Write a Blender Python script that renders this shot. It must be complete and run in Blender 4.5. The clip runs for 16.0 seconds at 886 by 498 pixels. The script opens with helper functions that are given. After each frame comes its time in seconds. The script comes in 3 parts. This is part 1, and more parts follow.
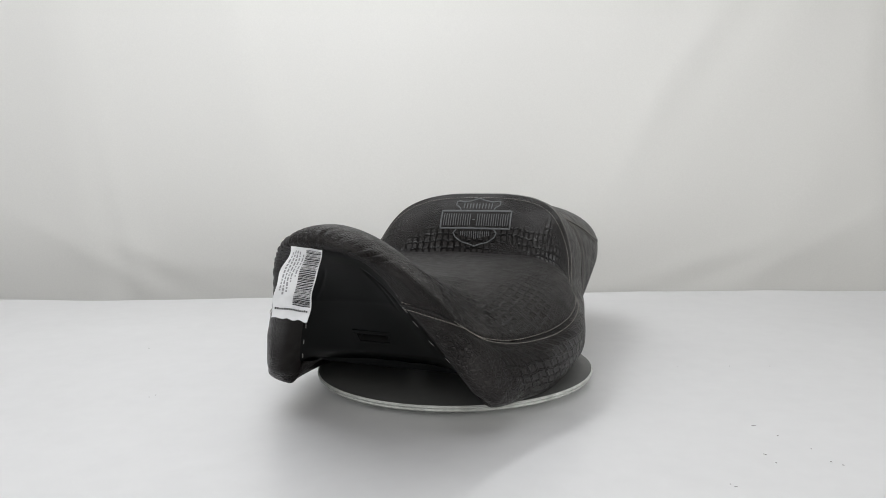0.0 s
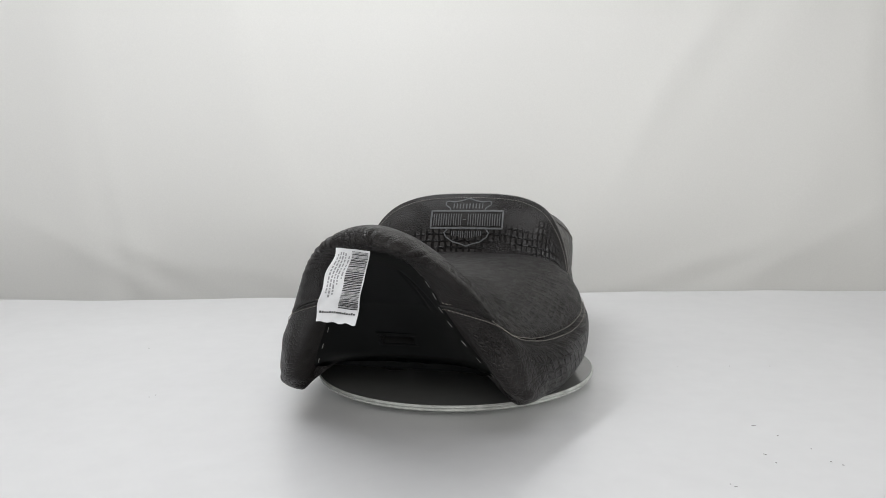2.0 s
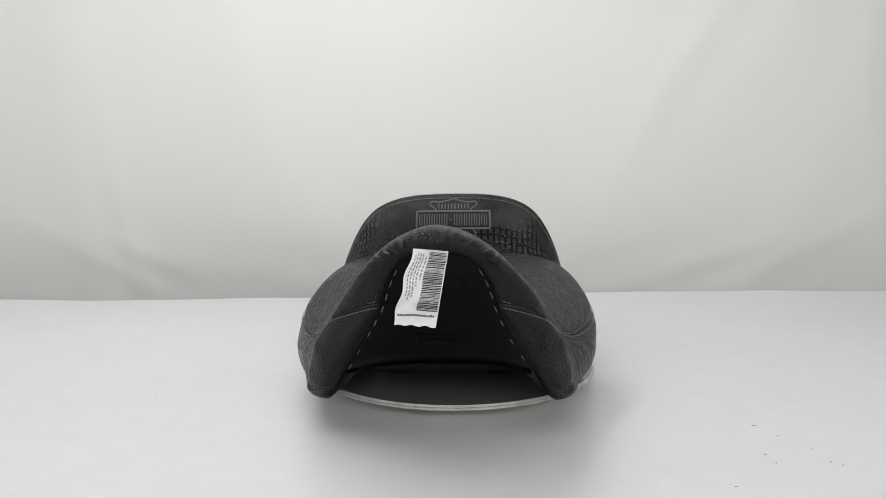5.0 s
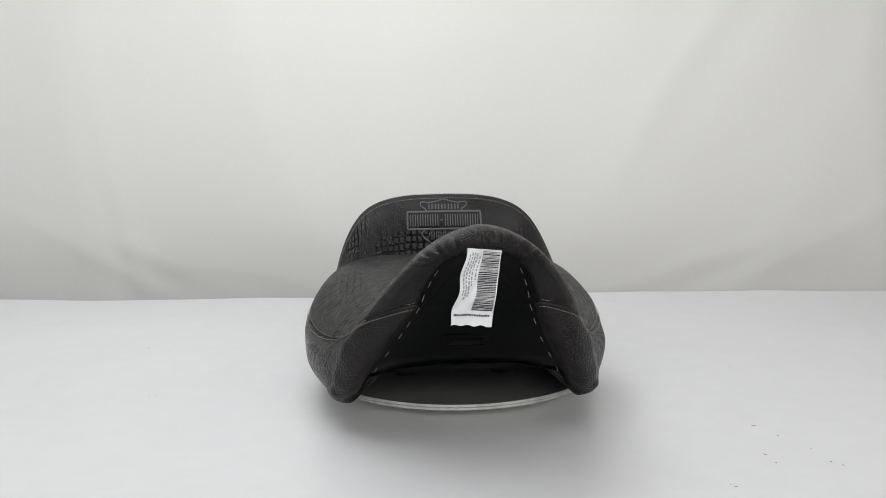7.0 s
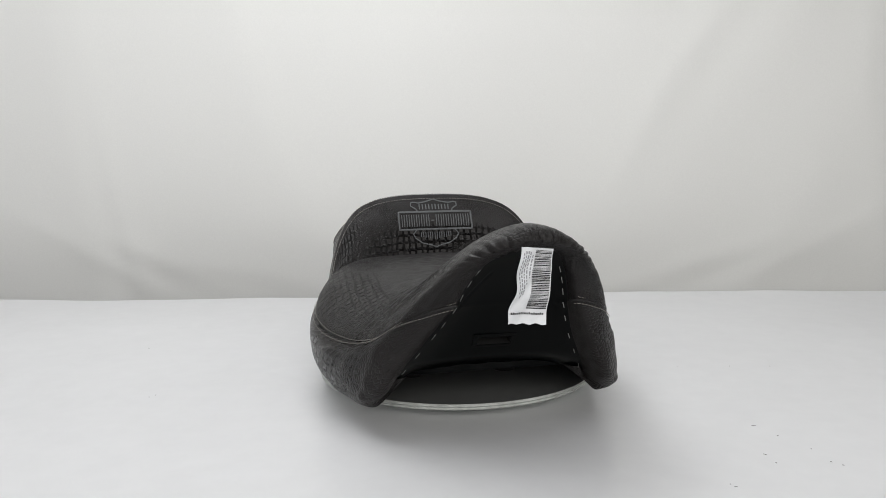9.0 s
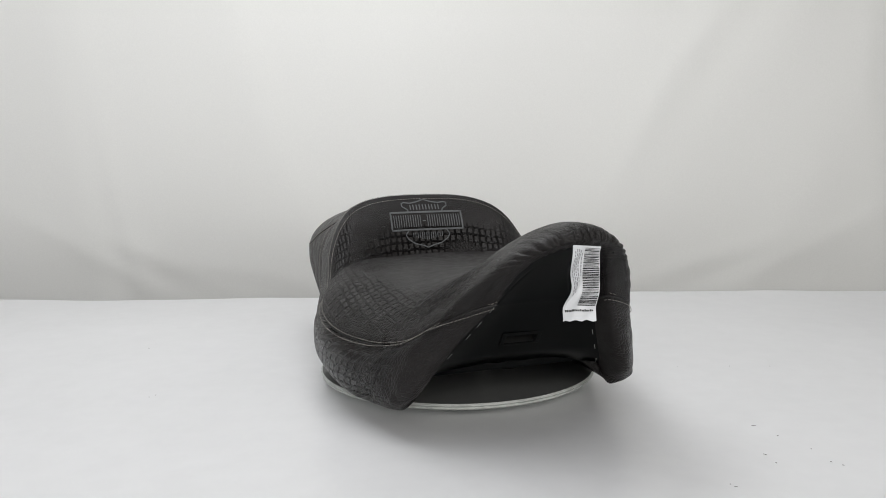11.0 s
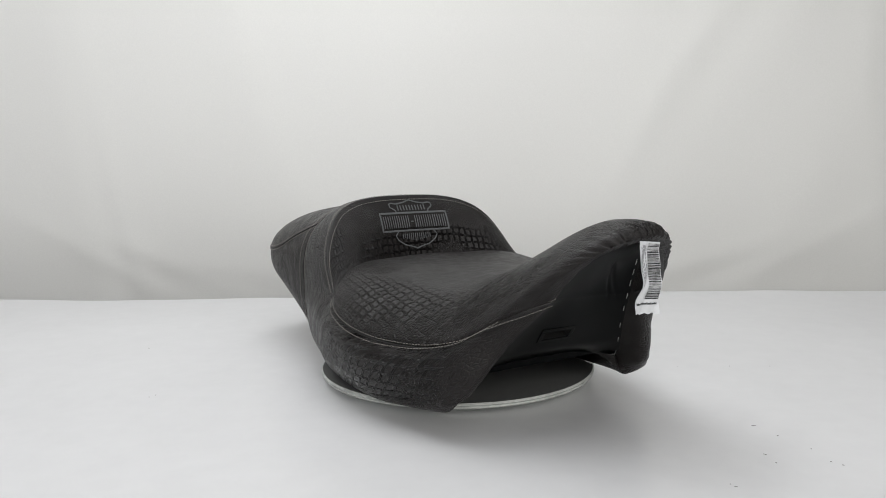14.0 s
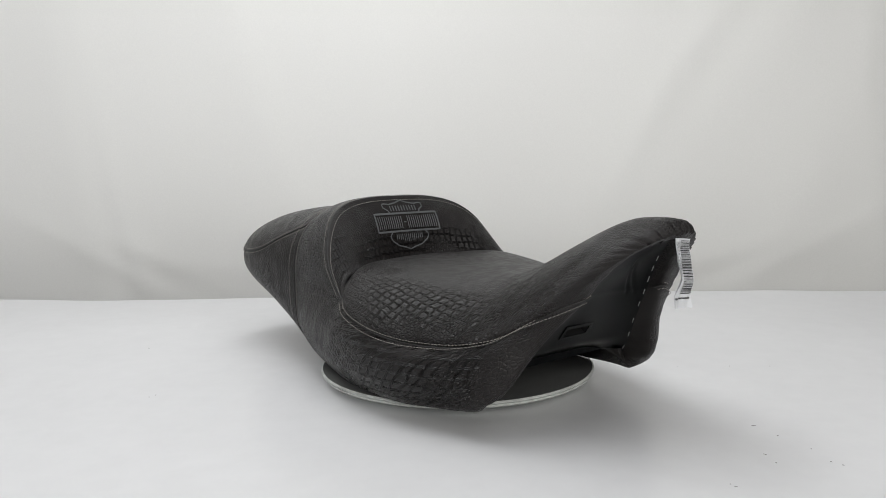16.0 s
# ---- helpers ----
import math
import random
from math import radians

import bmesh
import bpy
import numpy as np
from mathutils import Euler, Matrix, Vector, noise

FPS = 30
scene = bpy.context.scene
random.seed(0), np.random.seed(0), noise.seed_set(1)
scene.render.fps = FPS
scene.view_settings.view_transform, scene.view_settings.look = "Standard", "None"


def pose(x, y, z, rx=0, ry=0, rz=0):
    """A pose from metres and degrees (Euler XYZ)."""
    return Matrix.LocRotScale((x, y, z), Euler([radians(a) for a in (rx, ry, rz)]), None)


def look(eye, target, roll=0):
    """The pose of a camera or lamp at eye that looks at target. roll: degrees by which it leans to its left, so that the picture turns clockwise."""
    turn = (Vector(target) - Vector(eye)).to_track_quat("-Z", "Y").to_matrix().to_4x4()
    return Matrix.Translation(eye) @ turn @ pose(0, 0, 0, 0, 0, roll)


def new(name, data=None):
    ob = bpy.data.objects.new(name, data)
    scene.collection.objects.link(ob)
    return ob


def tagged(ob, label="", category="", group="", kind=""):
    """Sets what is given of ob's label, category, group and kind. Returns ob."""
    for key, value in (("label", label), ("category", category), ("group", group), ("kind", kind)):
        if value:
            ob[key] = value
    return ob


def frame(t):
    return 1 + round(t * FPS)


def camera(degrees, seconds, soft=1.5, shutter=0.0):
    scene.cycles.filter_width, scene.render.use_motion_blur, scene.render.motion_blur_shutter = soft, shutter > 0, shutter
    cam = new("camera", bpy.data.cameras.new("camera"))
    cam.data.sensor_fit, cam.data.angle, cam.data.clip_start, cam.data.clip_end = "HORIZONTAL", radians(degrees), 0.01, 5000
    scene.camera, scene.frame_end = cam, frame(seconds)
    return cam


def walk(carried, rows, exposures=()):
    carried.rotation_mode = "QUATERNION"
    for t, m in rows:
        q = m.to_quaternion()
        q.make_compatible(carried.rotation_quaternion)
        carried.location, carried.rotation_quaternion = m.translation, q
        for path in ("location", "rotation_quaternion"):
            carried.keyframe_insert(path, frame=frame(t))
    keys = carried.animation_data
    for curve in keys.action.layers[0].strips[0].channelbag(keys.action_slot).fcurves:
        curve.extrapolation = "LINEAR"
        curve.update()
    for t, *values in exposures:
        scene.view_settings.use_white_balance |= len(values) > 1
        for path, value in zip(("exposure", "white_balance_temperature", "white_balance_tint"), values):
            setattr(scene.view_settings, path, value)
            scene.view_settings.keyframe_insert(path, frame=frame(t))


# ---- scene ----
cam = camera(62.82, 16.0, soft=0.9)
EYE = (0.0, -0.9532, 0.2600)
AIM = (-0.019375, 0.040700, 0.15152)
walk(cam, [(0, look(EYE, AIM, -0.793)), (16, look(EYE, AIM, -0.793))], exposures=[(0, -0.09), (16, -0.10)])

# ---- light ----
FLOOR = -0.014            # top of the white sheet; the turntable's disc top is z = 0.0047
world = bpy.data.worlds.new("room_air")
scene.world = world
world.use_nodes = True
world.node_tree.nodes["Background"].inputs[0].default_value = (0.9, 0.95, 1.0, 1)
world.node_tree.nodes["Background"].inputs[1].default_value = 0.3


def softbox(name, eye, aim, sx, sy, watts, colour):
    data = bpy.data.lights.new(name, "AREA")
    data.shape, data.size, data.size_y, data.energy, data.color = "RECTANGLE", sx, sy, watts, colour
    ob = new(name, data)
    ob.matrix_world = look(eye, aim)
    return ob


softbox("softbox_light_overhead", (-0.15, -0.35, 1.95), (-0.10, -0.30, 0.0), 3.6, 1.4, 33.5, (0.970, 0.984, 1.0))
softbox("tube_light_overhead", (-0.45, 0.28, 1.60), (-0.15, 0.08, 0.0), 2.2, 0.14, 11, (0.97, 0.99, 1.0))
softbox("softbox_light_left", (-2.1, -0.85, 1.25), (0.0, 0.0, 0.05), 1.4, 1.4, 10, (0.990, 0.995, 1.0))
# unseen fill, added to lift the floor shadow and the backdrop's right side
softbox("fill_light_front", (1.05, -2.0, 0.90), (0.55, 0.9, 0.08), 4.0, 1.3, 43, (1.0, 0.985, 0.950))


# ---- materials ----
def shader(name):
    m = bpy.data.materials.new(name)
    m.use_nodes = True
    return m, m.node_tree.nodes, m.node_tree.links, m.node_tree.nodes["Principled BSDF"]


def noise_bump(name, colour, rough, scale=80.0, vary=0.15, bump=0.2, depth=0.001, metal=0.0, big=3.0, spec=0.5):
    """A painted, plastic or cloth surface: base colour varied at two scales, and a fine relief."""
    m, N, L, b = shader(name)
    co = N.new("ShaderNodeTexCoord")
    n1, n2 = N.new("ShaderNodeTexNoise"), N.new("ShaderNodeTexNoise")
    n1.inputs["Scale"].default_value, n2.inputs["Scale"].default_value = scale, big
    n1.inputs["Detail"].default_value = 5
    mix = N.new("ShaderNodeMath")
    mix.operation = "ADD"
    ramp = N.new("ShaderNodeMapRange")
    ramp.inputs["From Min"].default_value, ramp.inputs["From Max"].default_value = 0.6, 1.4
    ramp.inputs["To Min"].default_value, ramp.inputs["To Max"].default_value = 1 - vary, 1 + vary
    mul = N.new("ShaderNodeVectorMath")
    mul.operation = "SCALE"
    mul.inputs[0].default_value = colour
    for n in (n1, n2):
        L.new(co.outputs["Object"], n.inputs["Vector"])
    L.new(n1.outputs[0], mix.inputs[0])
    L.new(n2.outputs[0], mix.inputs[1])
    L.new(mix.outputs[0], ramp.inputs[0])
    L.new(ramp.outputs[0], mul.inputs["Scale"])
    L.new(mul.outputs[0], b.inputs["Base Color"])
    bp = N.new("ShaderNodeBump")
    bp.inputs["Strength"].default_value, bp.inputs["Distance"].default_value = bump, depth
    L.new(n1.outputs[0], bp.inputs["Height"])
    L.new(bp.outputs[0], b.inputs["Normal"])
    b.inputs["Roughness"].default_value, b.inputs["Metallic"].default_value = rough, metal
    b.inputs["Specular IOR Level"].default_value = spec
    return m


def leather(name, colour, rough):
    """Embossed hide: squarish plates, small round scales and a fine pore grain, in metres on the UV map.
    The point attributes 'plates' and 'scales' say where each kind of embossing lies."""
    m, N, L, b = shader(name)
    uv = N.new("ShaderNodeUVMap")

    def math(op, a, c, clamp=False):
        n = N.new("ShaderNodeMath")
        n.operation, n.use_clamp = op, clamp
        for i, v in enumerate((a, c)):
            if isinstance(v, (int, float)):
                n.inputs[i].default_value = v
            else:
                L.new(v, n.inputs[i])
        return n.outputs[0]

    def ranged(v, lo, hi, a=0.0, c=1.0):
        n = N.new("ShaderNodeMapRange")
        n.interpolation_type = "SMOOTHSTEP"
        for k, x in zip(("From Min", "From Max", "To Min", "To Max"), (lo, hi, a, c)):
            n.inputs[k].default_value = x
        L.new(v, n.inputs[0])
        return n.outputs[0]

    def noise_tex(scale, detail=3):
        n = N.new("ShaderNodeTexNoise")
        n.inputs["Scale"].default_value, n.inputs["Detail"].default_value = scale, detail
        L.new(uv.outputs[0], n.inputs["Vector"])
        return n

    wob = noise_tex(45.0)
    off = N.new("ShaderNodeVectorMath")
    off.operation = "SCALE"
    off.inputs["Scale"].default_value = 0.0095
    L.new(wob.outputs[1], off.inputs[0])
    co = N.new("ShaderNodeVectorMath")
    L.new(uv.outputs[0], co.inputs[0])
    L.new(off.outputs[0], co.inputs[1])

    def cells(scale, rnd, feature):
        n = N.new("ShaderNodeTexVoronoi")
        n.voronoi_dimensions, n.feature = "2D", feature
        n.inputs["Scale"].default_value, n.inputs["Randomness"].default_value = scale, rnd
        L.new(co.outputs[0], n.inputs["Vector"])
        return n.outputs["Distance"]

    def attr(key):
        n = N.new("ShaderNodeAttribute")
        n.attribute_name = key
        return n.outputs["Fac"]

    sep = N.new("ShaderNodeSeparateXYZ")
    L.new(co.outputs[0], sep.inputs[0])

    def lines(v, per_metre):
        f = N.new("ShaderNodeMath")
        f.operation = "PINGPONG"
        f.inputs[1].default_value = 0.5
        L.new(math("MULTIPLY", v, per_metre), f.inputs[0])
        return f.outputs[0]

    cut = math("MINIMUM", lines(sep.outputs[0], 82.0), lines(sep.outputs[1], 70.0))
    groove, lip = ranged(cut, 0.0, 0.075, 1.0, 0.0), ranged(cut, 0.05, 0.19, 1.0, 0.0)
    plates = math("SUBTRACT", math("MULTIPLY", groove, 1.25), math("MULTIPLY", lip, 0.85))
    scales = ranged(cells(190.0, 0.9, "DISTANCE_TO_EDGE"), 0.0, 0.28)
    patch = ranged(noise_tex(9.0, 2).outputs[0], 0.38, 0.53)
    h1 = math("MULTIPLY", math("MULTIPLY", plates, attr("plates")), patch)
    h2 = math("MULTIPLY", math("MULTIPLY", scales, attr("scales")), math("SUBTRACT", 1.15, patch, True))
    grain = math("MULTIPLY", noise_tex(900.0, 4).outputs[0], 0.055)
    height = math("ADD", math("ADD", math("MULTIPLY", h1, -1.15), math("MULTIPLY", h2, 0.95)), grain)
    bp = N.new("ShaderNodeBump")
    bp.inputs["Strength"].default_value, bp.inputs["Distance"].default_value = 1.0, 0.0052
    L.new(height, bp.inputs["Height"])
    L.new(bp.outputs[0], b.inputs["Normal"])
    tone = ranged(noise_tex(14.0, 5).outputs[0], 0.3, 0.7, 0.82, 1.18)
    mul = N.new("ShaderNodeVectorMath")
    mul.operation = "SCALE"
    mul.inputs[0].default_value = colour
    # highlights on the round scales, put into the base colour
    glint = math("MULTIPLY", h2, 0.5, True)
    L.new(math("MULTIPLY", tone, math("ADD", math("MULTIPLY", glint, 1.4), 1.0)), mul.inputs["Scale"])
    L.new(mul.outputs[0], b.inputs["Base Color"])
    gloss = ranged(noise_tex(60.0, 4).outputs[0], 0.3, 0.7, rough - 0.06, rough + 0.08)
    worn = math("MULTIPLY", math("MAXIMUM", attr("plates"), attr("scales")), 0.22)
    L.new(math("SUBTRACT", gloss, worn, True), b.inputs["Roughness"])
    b.inputs["Specular IOR Level"].default_value = 0.32
    return m


LEATHER = leather("dark_brown_embossed_leather", (0.0064, 0.0048, 0.0046), 0.48)
PIPING = noise_bump("black_piping_leather", (0.010, 0.009, 0.009), 0.6, 400, 0.2, 0.3)
PLASTIC = noise_bump("black_moulded_plastic", (0.0007, 0.0011, 0.0013), 0.30, 500, 0.2, 0.15, 0.0006, big=20, spec=0.11)
HOLE = noise_bump("black_slot_plastic", (0.004, 0.004, 0.004), 0.7, 200)
THREAD = noise_bump("grey_thread", (0.27, 0.25, 0.23), 0.8, 900, 0.25, 0.3)
EMBROIDERY = noise_bump("grey_embroidery_thread", (0.088, 0.092, 0.096), 0.6, 700, 0.3, 0.6, 0.0006)
STAPLE = noise_bump("steel_staple", (0.45, 0.45, 0.44), 0.4, 300, 0.1, metal=0.8)
TAG = noise_bump("white_label_film", (0.66, 0.67, 0.69), 0.33, 150, 0.08, 0.4, 0.001, big=40)
INK = noise_bump("black_label_ink", (0.02, 0.02, 0.022), 0.5, 300)
GREY_INK = noise_bump("grey_label_ink", (0.25, 0.25, 0.27), 0.5, 300)
DISC = noise_bump("grey_turntable_laminate", (0.155, 0.157, 0.155), 0.14, 60, 0.06, 0.04, 0.0004, spec=0.8)
DISC_EDGE = noise_bump("worn_white_disc_edge", (0.52, 0.54, 0.52), 0.5, 120, 0.25, 0.3, 0.0006, big=30)
SHEET = noise_bump("white_vinyl_sheet", (0.61, 0.61, 0.618), 0.28, 35, 0.04, 0.05, 0.001, big=2.5, spec=0.35)
CURTAIN = noise_bump("white_backdrop_cloth", (0.80, 0.796, 0.776), 0.9, 260, 0.03, 0.12, 0.0006, big=1.2, spec=0.1)
PAINT = noise_bump("white_wall_paint", (0.78, 0.78, 0.77), 0.8, 60, 0.04, 0.1)
GREY = noise_bump("unseen_room_grey", (0.13, 0.13, 0.132), 0.8, 60, 0.06, 0.1)
DIRT = noise_bump("dark_dirt", (0.26, 0.255, 0.25), 0.9, 600, 0.3)
RUBBER = noise_bump("black_rubber", (0.012, 0.012, 0.012), 0.75, 300, 0.2)


# ---- mesh helpers ----
def link(name, me, mat, parent=None, label=""):
    ob = new(name, me)
    me.materials.append(mat)
    if parent is not None:
        ob.parent = parent
    return tagged(ob, label)


def part(name, bm, mat, parent=None, label="", smooth=True):
    me = bpy.data.meshes.new(name)
    bm.to_mesh(me)
    bm.free()
    for f in me.polygons:
        f.use_smooth = smooth
    return link(name, me, mat, parent, label)


def box(bm, m, sx, sy, sz, bevel=0.0):
    r = bmesh.ops.create_cube(bm, size=1.0, matrix=m @ Matrix.Diagonal((sx, sy, sz, 1)))
    if bevel:
        es = list({e for v in r["verts"] for e in v.link_edges})
        bmesh.ops.bevel(bm, geom=es, offset=bevel, segments=2, affect="EDGES", profile=0.6)


def spline(rows, n):
    """n samples, even in the row number, of a Catmull-Rom curve through the rows (any width)."""
    P = np.array(rows, float)
    P = np.vstack([2 * P[0] - P[1], P, 2 * P[-1] - P[-2]])
    t = np.linspace(0, len(rows) - 1, n)
    i = np.minimum(t.astype(int), len(rows) - 2)
    f = (t - i)[:, None]
    a, b, c, d = P[i], P[i + 1], P[i + 2], P[i + 3]
    return 0.5 * (2 * b + (c - a) * f + (2 * a - 5 * b + 4 * c - d) * f ** 2 + (3 * b - a - 3 * c + d) * f ** 3)


def even(curve, n):
    """The curve again with n samples at even lengths."""
    s = np.r_[0, np.cumsum(np.linalg.norm(np.diff(curve, axis=0), axis=1))]
    t = np.linspace(0, s[-1], n)
    return np.stack([np.interp(t, s, curve[:, k]) for k in range(curve.shape[1])], 1)


def smooth(x, lo, hi):
    t = np.clip((x - lo) / (hi - lo), 0, 1)
    return t * t * (3 - 2 * t)


class Skin:
    """Grids of points gathered into one mesh, with a UV map in metres and the two embossing attributes."""

    def __init__(self):
        self.v, self.uv, self.a, self.f, self.n = [], [], [], [], 0

    def grid(self, G, plates=0.0, scales=0.0, flip=False, hole=None, origin=(0.0, 0.0), bend=False, dense=1.0):
        r, c, _ = G.shape
        du = np.linalg.norm(np.diff(G, axis=1), axis=2)
        dv = np.linalg.norm(np.diff(G, axis=0), axis=2)
        U = np.concatenate([np.zeros((r, 1)), np.cumsum(du, 1)], 1)
        U -= U[:, c // 2:c // 2 + 1]
        V = np.concatenate([np.zeros((1, c)), np.cumsum(dv, 0)], 0)
        self.v.append((lean(G) if bend else G).reshape(-1, 3))
        self.uv.append(dense * np.stack([U + origin[0], V + origin[1]], -1).reshape(-1, 2))
        self.a.append(np.stack([np.broadcast_to(plates, (r, c)), np.broadcast_to(scales, (r, c))], -1).reshape(-1, 2))
        i = np.arange(r * c).reshape(r, c) + self.n
        q = np.stack([i[:-1, :-1], i[:-1, 1:], i[1:, 1:], i[1:, :-1]], -1)
        if flip:
            q = q[..., ::-1]
        if hole is not None:
            q = q[~hole[:-1, :-1]]
        self.f.append(q.reshape(-1, 4))
        self.n += r * c
        return self

    def build(self, name, mat, parent=None, label="", weld=0.0):
        v, f, uv, a = np.vstack(self.v), np.vstack(self.f), np.vstack(self.uv), np.vstack(self.a)
        if weld:
            key = np.round(v / weld).astype(np.int64)
            _, first, back = np.unique(key, axis=0, return_index=True, return_inverse=True)
            back = np.asarray(back).ravel()
            fu = uv[f.ravel()]
            v, a, f = v[first], a[first], back[f]
        else:
            fu = uv[f.ravel()]
        faces, loops = [], []
        for k, q in enumerate(f.tolist()):
            keep = [j for j in range(4) if q[j] != q[j - 1]]
            if len(keep) > 2:
                faces.append([q[j] for j in keep])
                loops.extend(k * 4 + j for j in keep)
        me = bpy.data.meshes.new(name)
        me.from_pydata(v.tolist(), [], faces)
        me.uv_layers.new(name="UVMap").data.foreach_set("uv", fu[loops].astype(np.float32).ravel())
        for k, key in enumerate(("plates", "scales")):
            me.attributes.new(key, "FLOAT", "POINT").data.foreach_set("value", a[:, k].astype(np.float32))
        me.polygons.foreach_set("use_smooth", [True] * len(me.polygons))
        me.update()
        return link(name, me, mat, parent, label)


def tube(curve, radius, sides=8):
    """Vertices of a tube along a curve, as a grid."""
    T = np.gradient(curve, axis=0)
    T /= np.linalg.norm(T, axis=1)[:, None] + 1e-12
    up = np.array([0.13, 0.21, 0.97])
    A = np.cross(T, up)
    A /= np.linalg.norm(A, axis=1)[:, None]
    B = np.cross(A, T)
    w = np.linspace(0, 2 * np.pi, sides + 1)
    return curve[:, None] + radius * (np.cos(w)[None, :, None] * A[:, None] + np.sin(w)[None, :, None] * B[:, None])


MIRROR = np.array([-1.0, 1.0, 1.0])

# ---- the room ----


def room():
    def slab(name, centre, size, mat, label, bevel=0.0):
        bm = bmesh.new()
        box(bm, pose(*centre), *size, bevel)
        return tagged(part(name, bm, mat, None, label, False), category=name.split("_")[0], kind="structure")

    # unseen shell, added; its dark grey weakens bounce and reflections on the leather
    slab("wall_south", (0, -2.75, 0.95), (6.2, 0.1, 3.7), GREY, "unseen dark grey wall added behind the photo table to cut reflections")
    slab("wall_west", (-3.05, -0.6, 0.95), (0.1, 4.2, 3.7), GREY, "unseen dark grey side wall added to cut reflections")
    slab("wall_east", (3.05, -0.6, 0.95), (0.1, 4.2, 3.7), GREY, "unseen dark grey side wall added to cut reflections")
    slab("wall_north", (0, 1.55, 0.95), (6.2, 0.1, 3.7), PAINT, "plain white painted wall behind the backdrop cloth")
    slab("floor", (0, -0.6, -0.95), (6.2, 4.4, 0.1), GREY, "unseen dark grey floor added under the table")
    slab("ceiling", (0, -0.6, 2.85), (6.2, 4.4, 0.1), GREY, "unseen dark grey ceiling added to cut bounced light")


def photo_table():
    """White sheet over a table: its far edge is rolled over softly and dips a little."""
    root = tagged(new("photo_table"), "white photo table covered with a glossy white vinyl sheet", "table")
    xs = np.linspace(-1.55, 1.55, 160)
    prof = [(-1.5, -0.12), (-1.5, -0.02), (-1.485, -0.004), (-1.4, 0.0)]
    prof += [(y, 0.0) for y in np.linspace(-1.3, 0.565, 90)]
    prof += [(0.595, 0.0005), (0.607, 0.001), (0.615, -0.001), (0.620, -0.005), (0.622, -0.012), (0.622, -0.12)]
    prof = np.array(prof)
    G = np.zeros((len(prof), len(xs), 3))
    G[..., 0] = xs[None]
    G[..., 1] = prof[:, :1]
    G[..., 2] = FLOOR + prof[:, 1:]
    lift = smooth(prof[:, 0], 0.36, 0.60)[:, None]
    G[..., 2] += 0.0040 * smooth(prof[:, 0], 0.40, 0.64)[:, None] ** 2 * smooth(xs, 0.05, 0.45)[None]
    G[..., 2] += lift * (0.0025 * np.sin(xs * 4.1 + 0.6) + 0.0012 * np.sin(xs * 11.0))[None]
    G[..., 2] += 0.0009 * np.sin(G[..., 0] * 9 + 1.3 * np.sin(G[..., 1] * 5)) * np.sin(G[..., 1] * 6 + G[..., 0] * 3) + 0.0004 * np.sin(G[..., 0] * 23 + 2 * np.sin(G[..., 1] * 9))
    Skin().grid(G).build("sheet", SHEET, root, "glossy white vinyl sheet with a rolled far edge")
    bm = bmesh.new()
    box(bm, pose(0, -0.44, FLOOR - 0.08), 3.0, 2.0, 0.04, 0.004)
    part("tabletop", bm, PAINT, root, "white board", False)
    for sx in (-1, 1):
        for y in (-1.3, 0.45):
            bm = bmesh.new()
            box(bm, pose(sx * 1.4, y, (FLOOR - 0.1 - 0.9) / 2), 0.06, 0.06, 0.9 + FLOOR - 0.1, 0.004)
            part("leg", bm, PAINT, root, "", False)


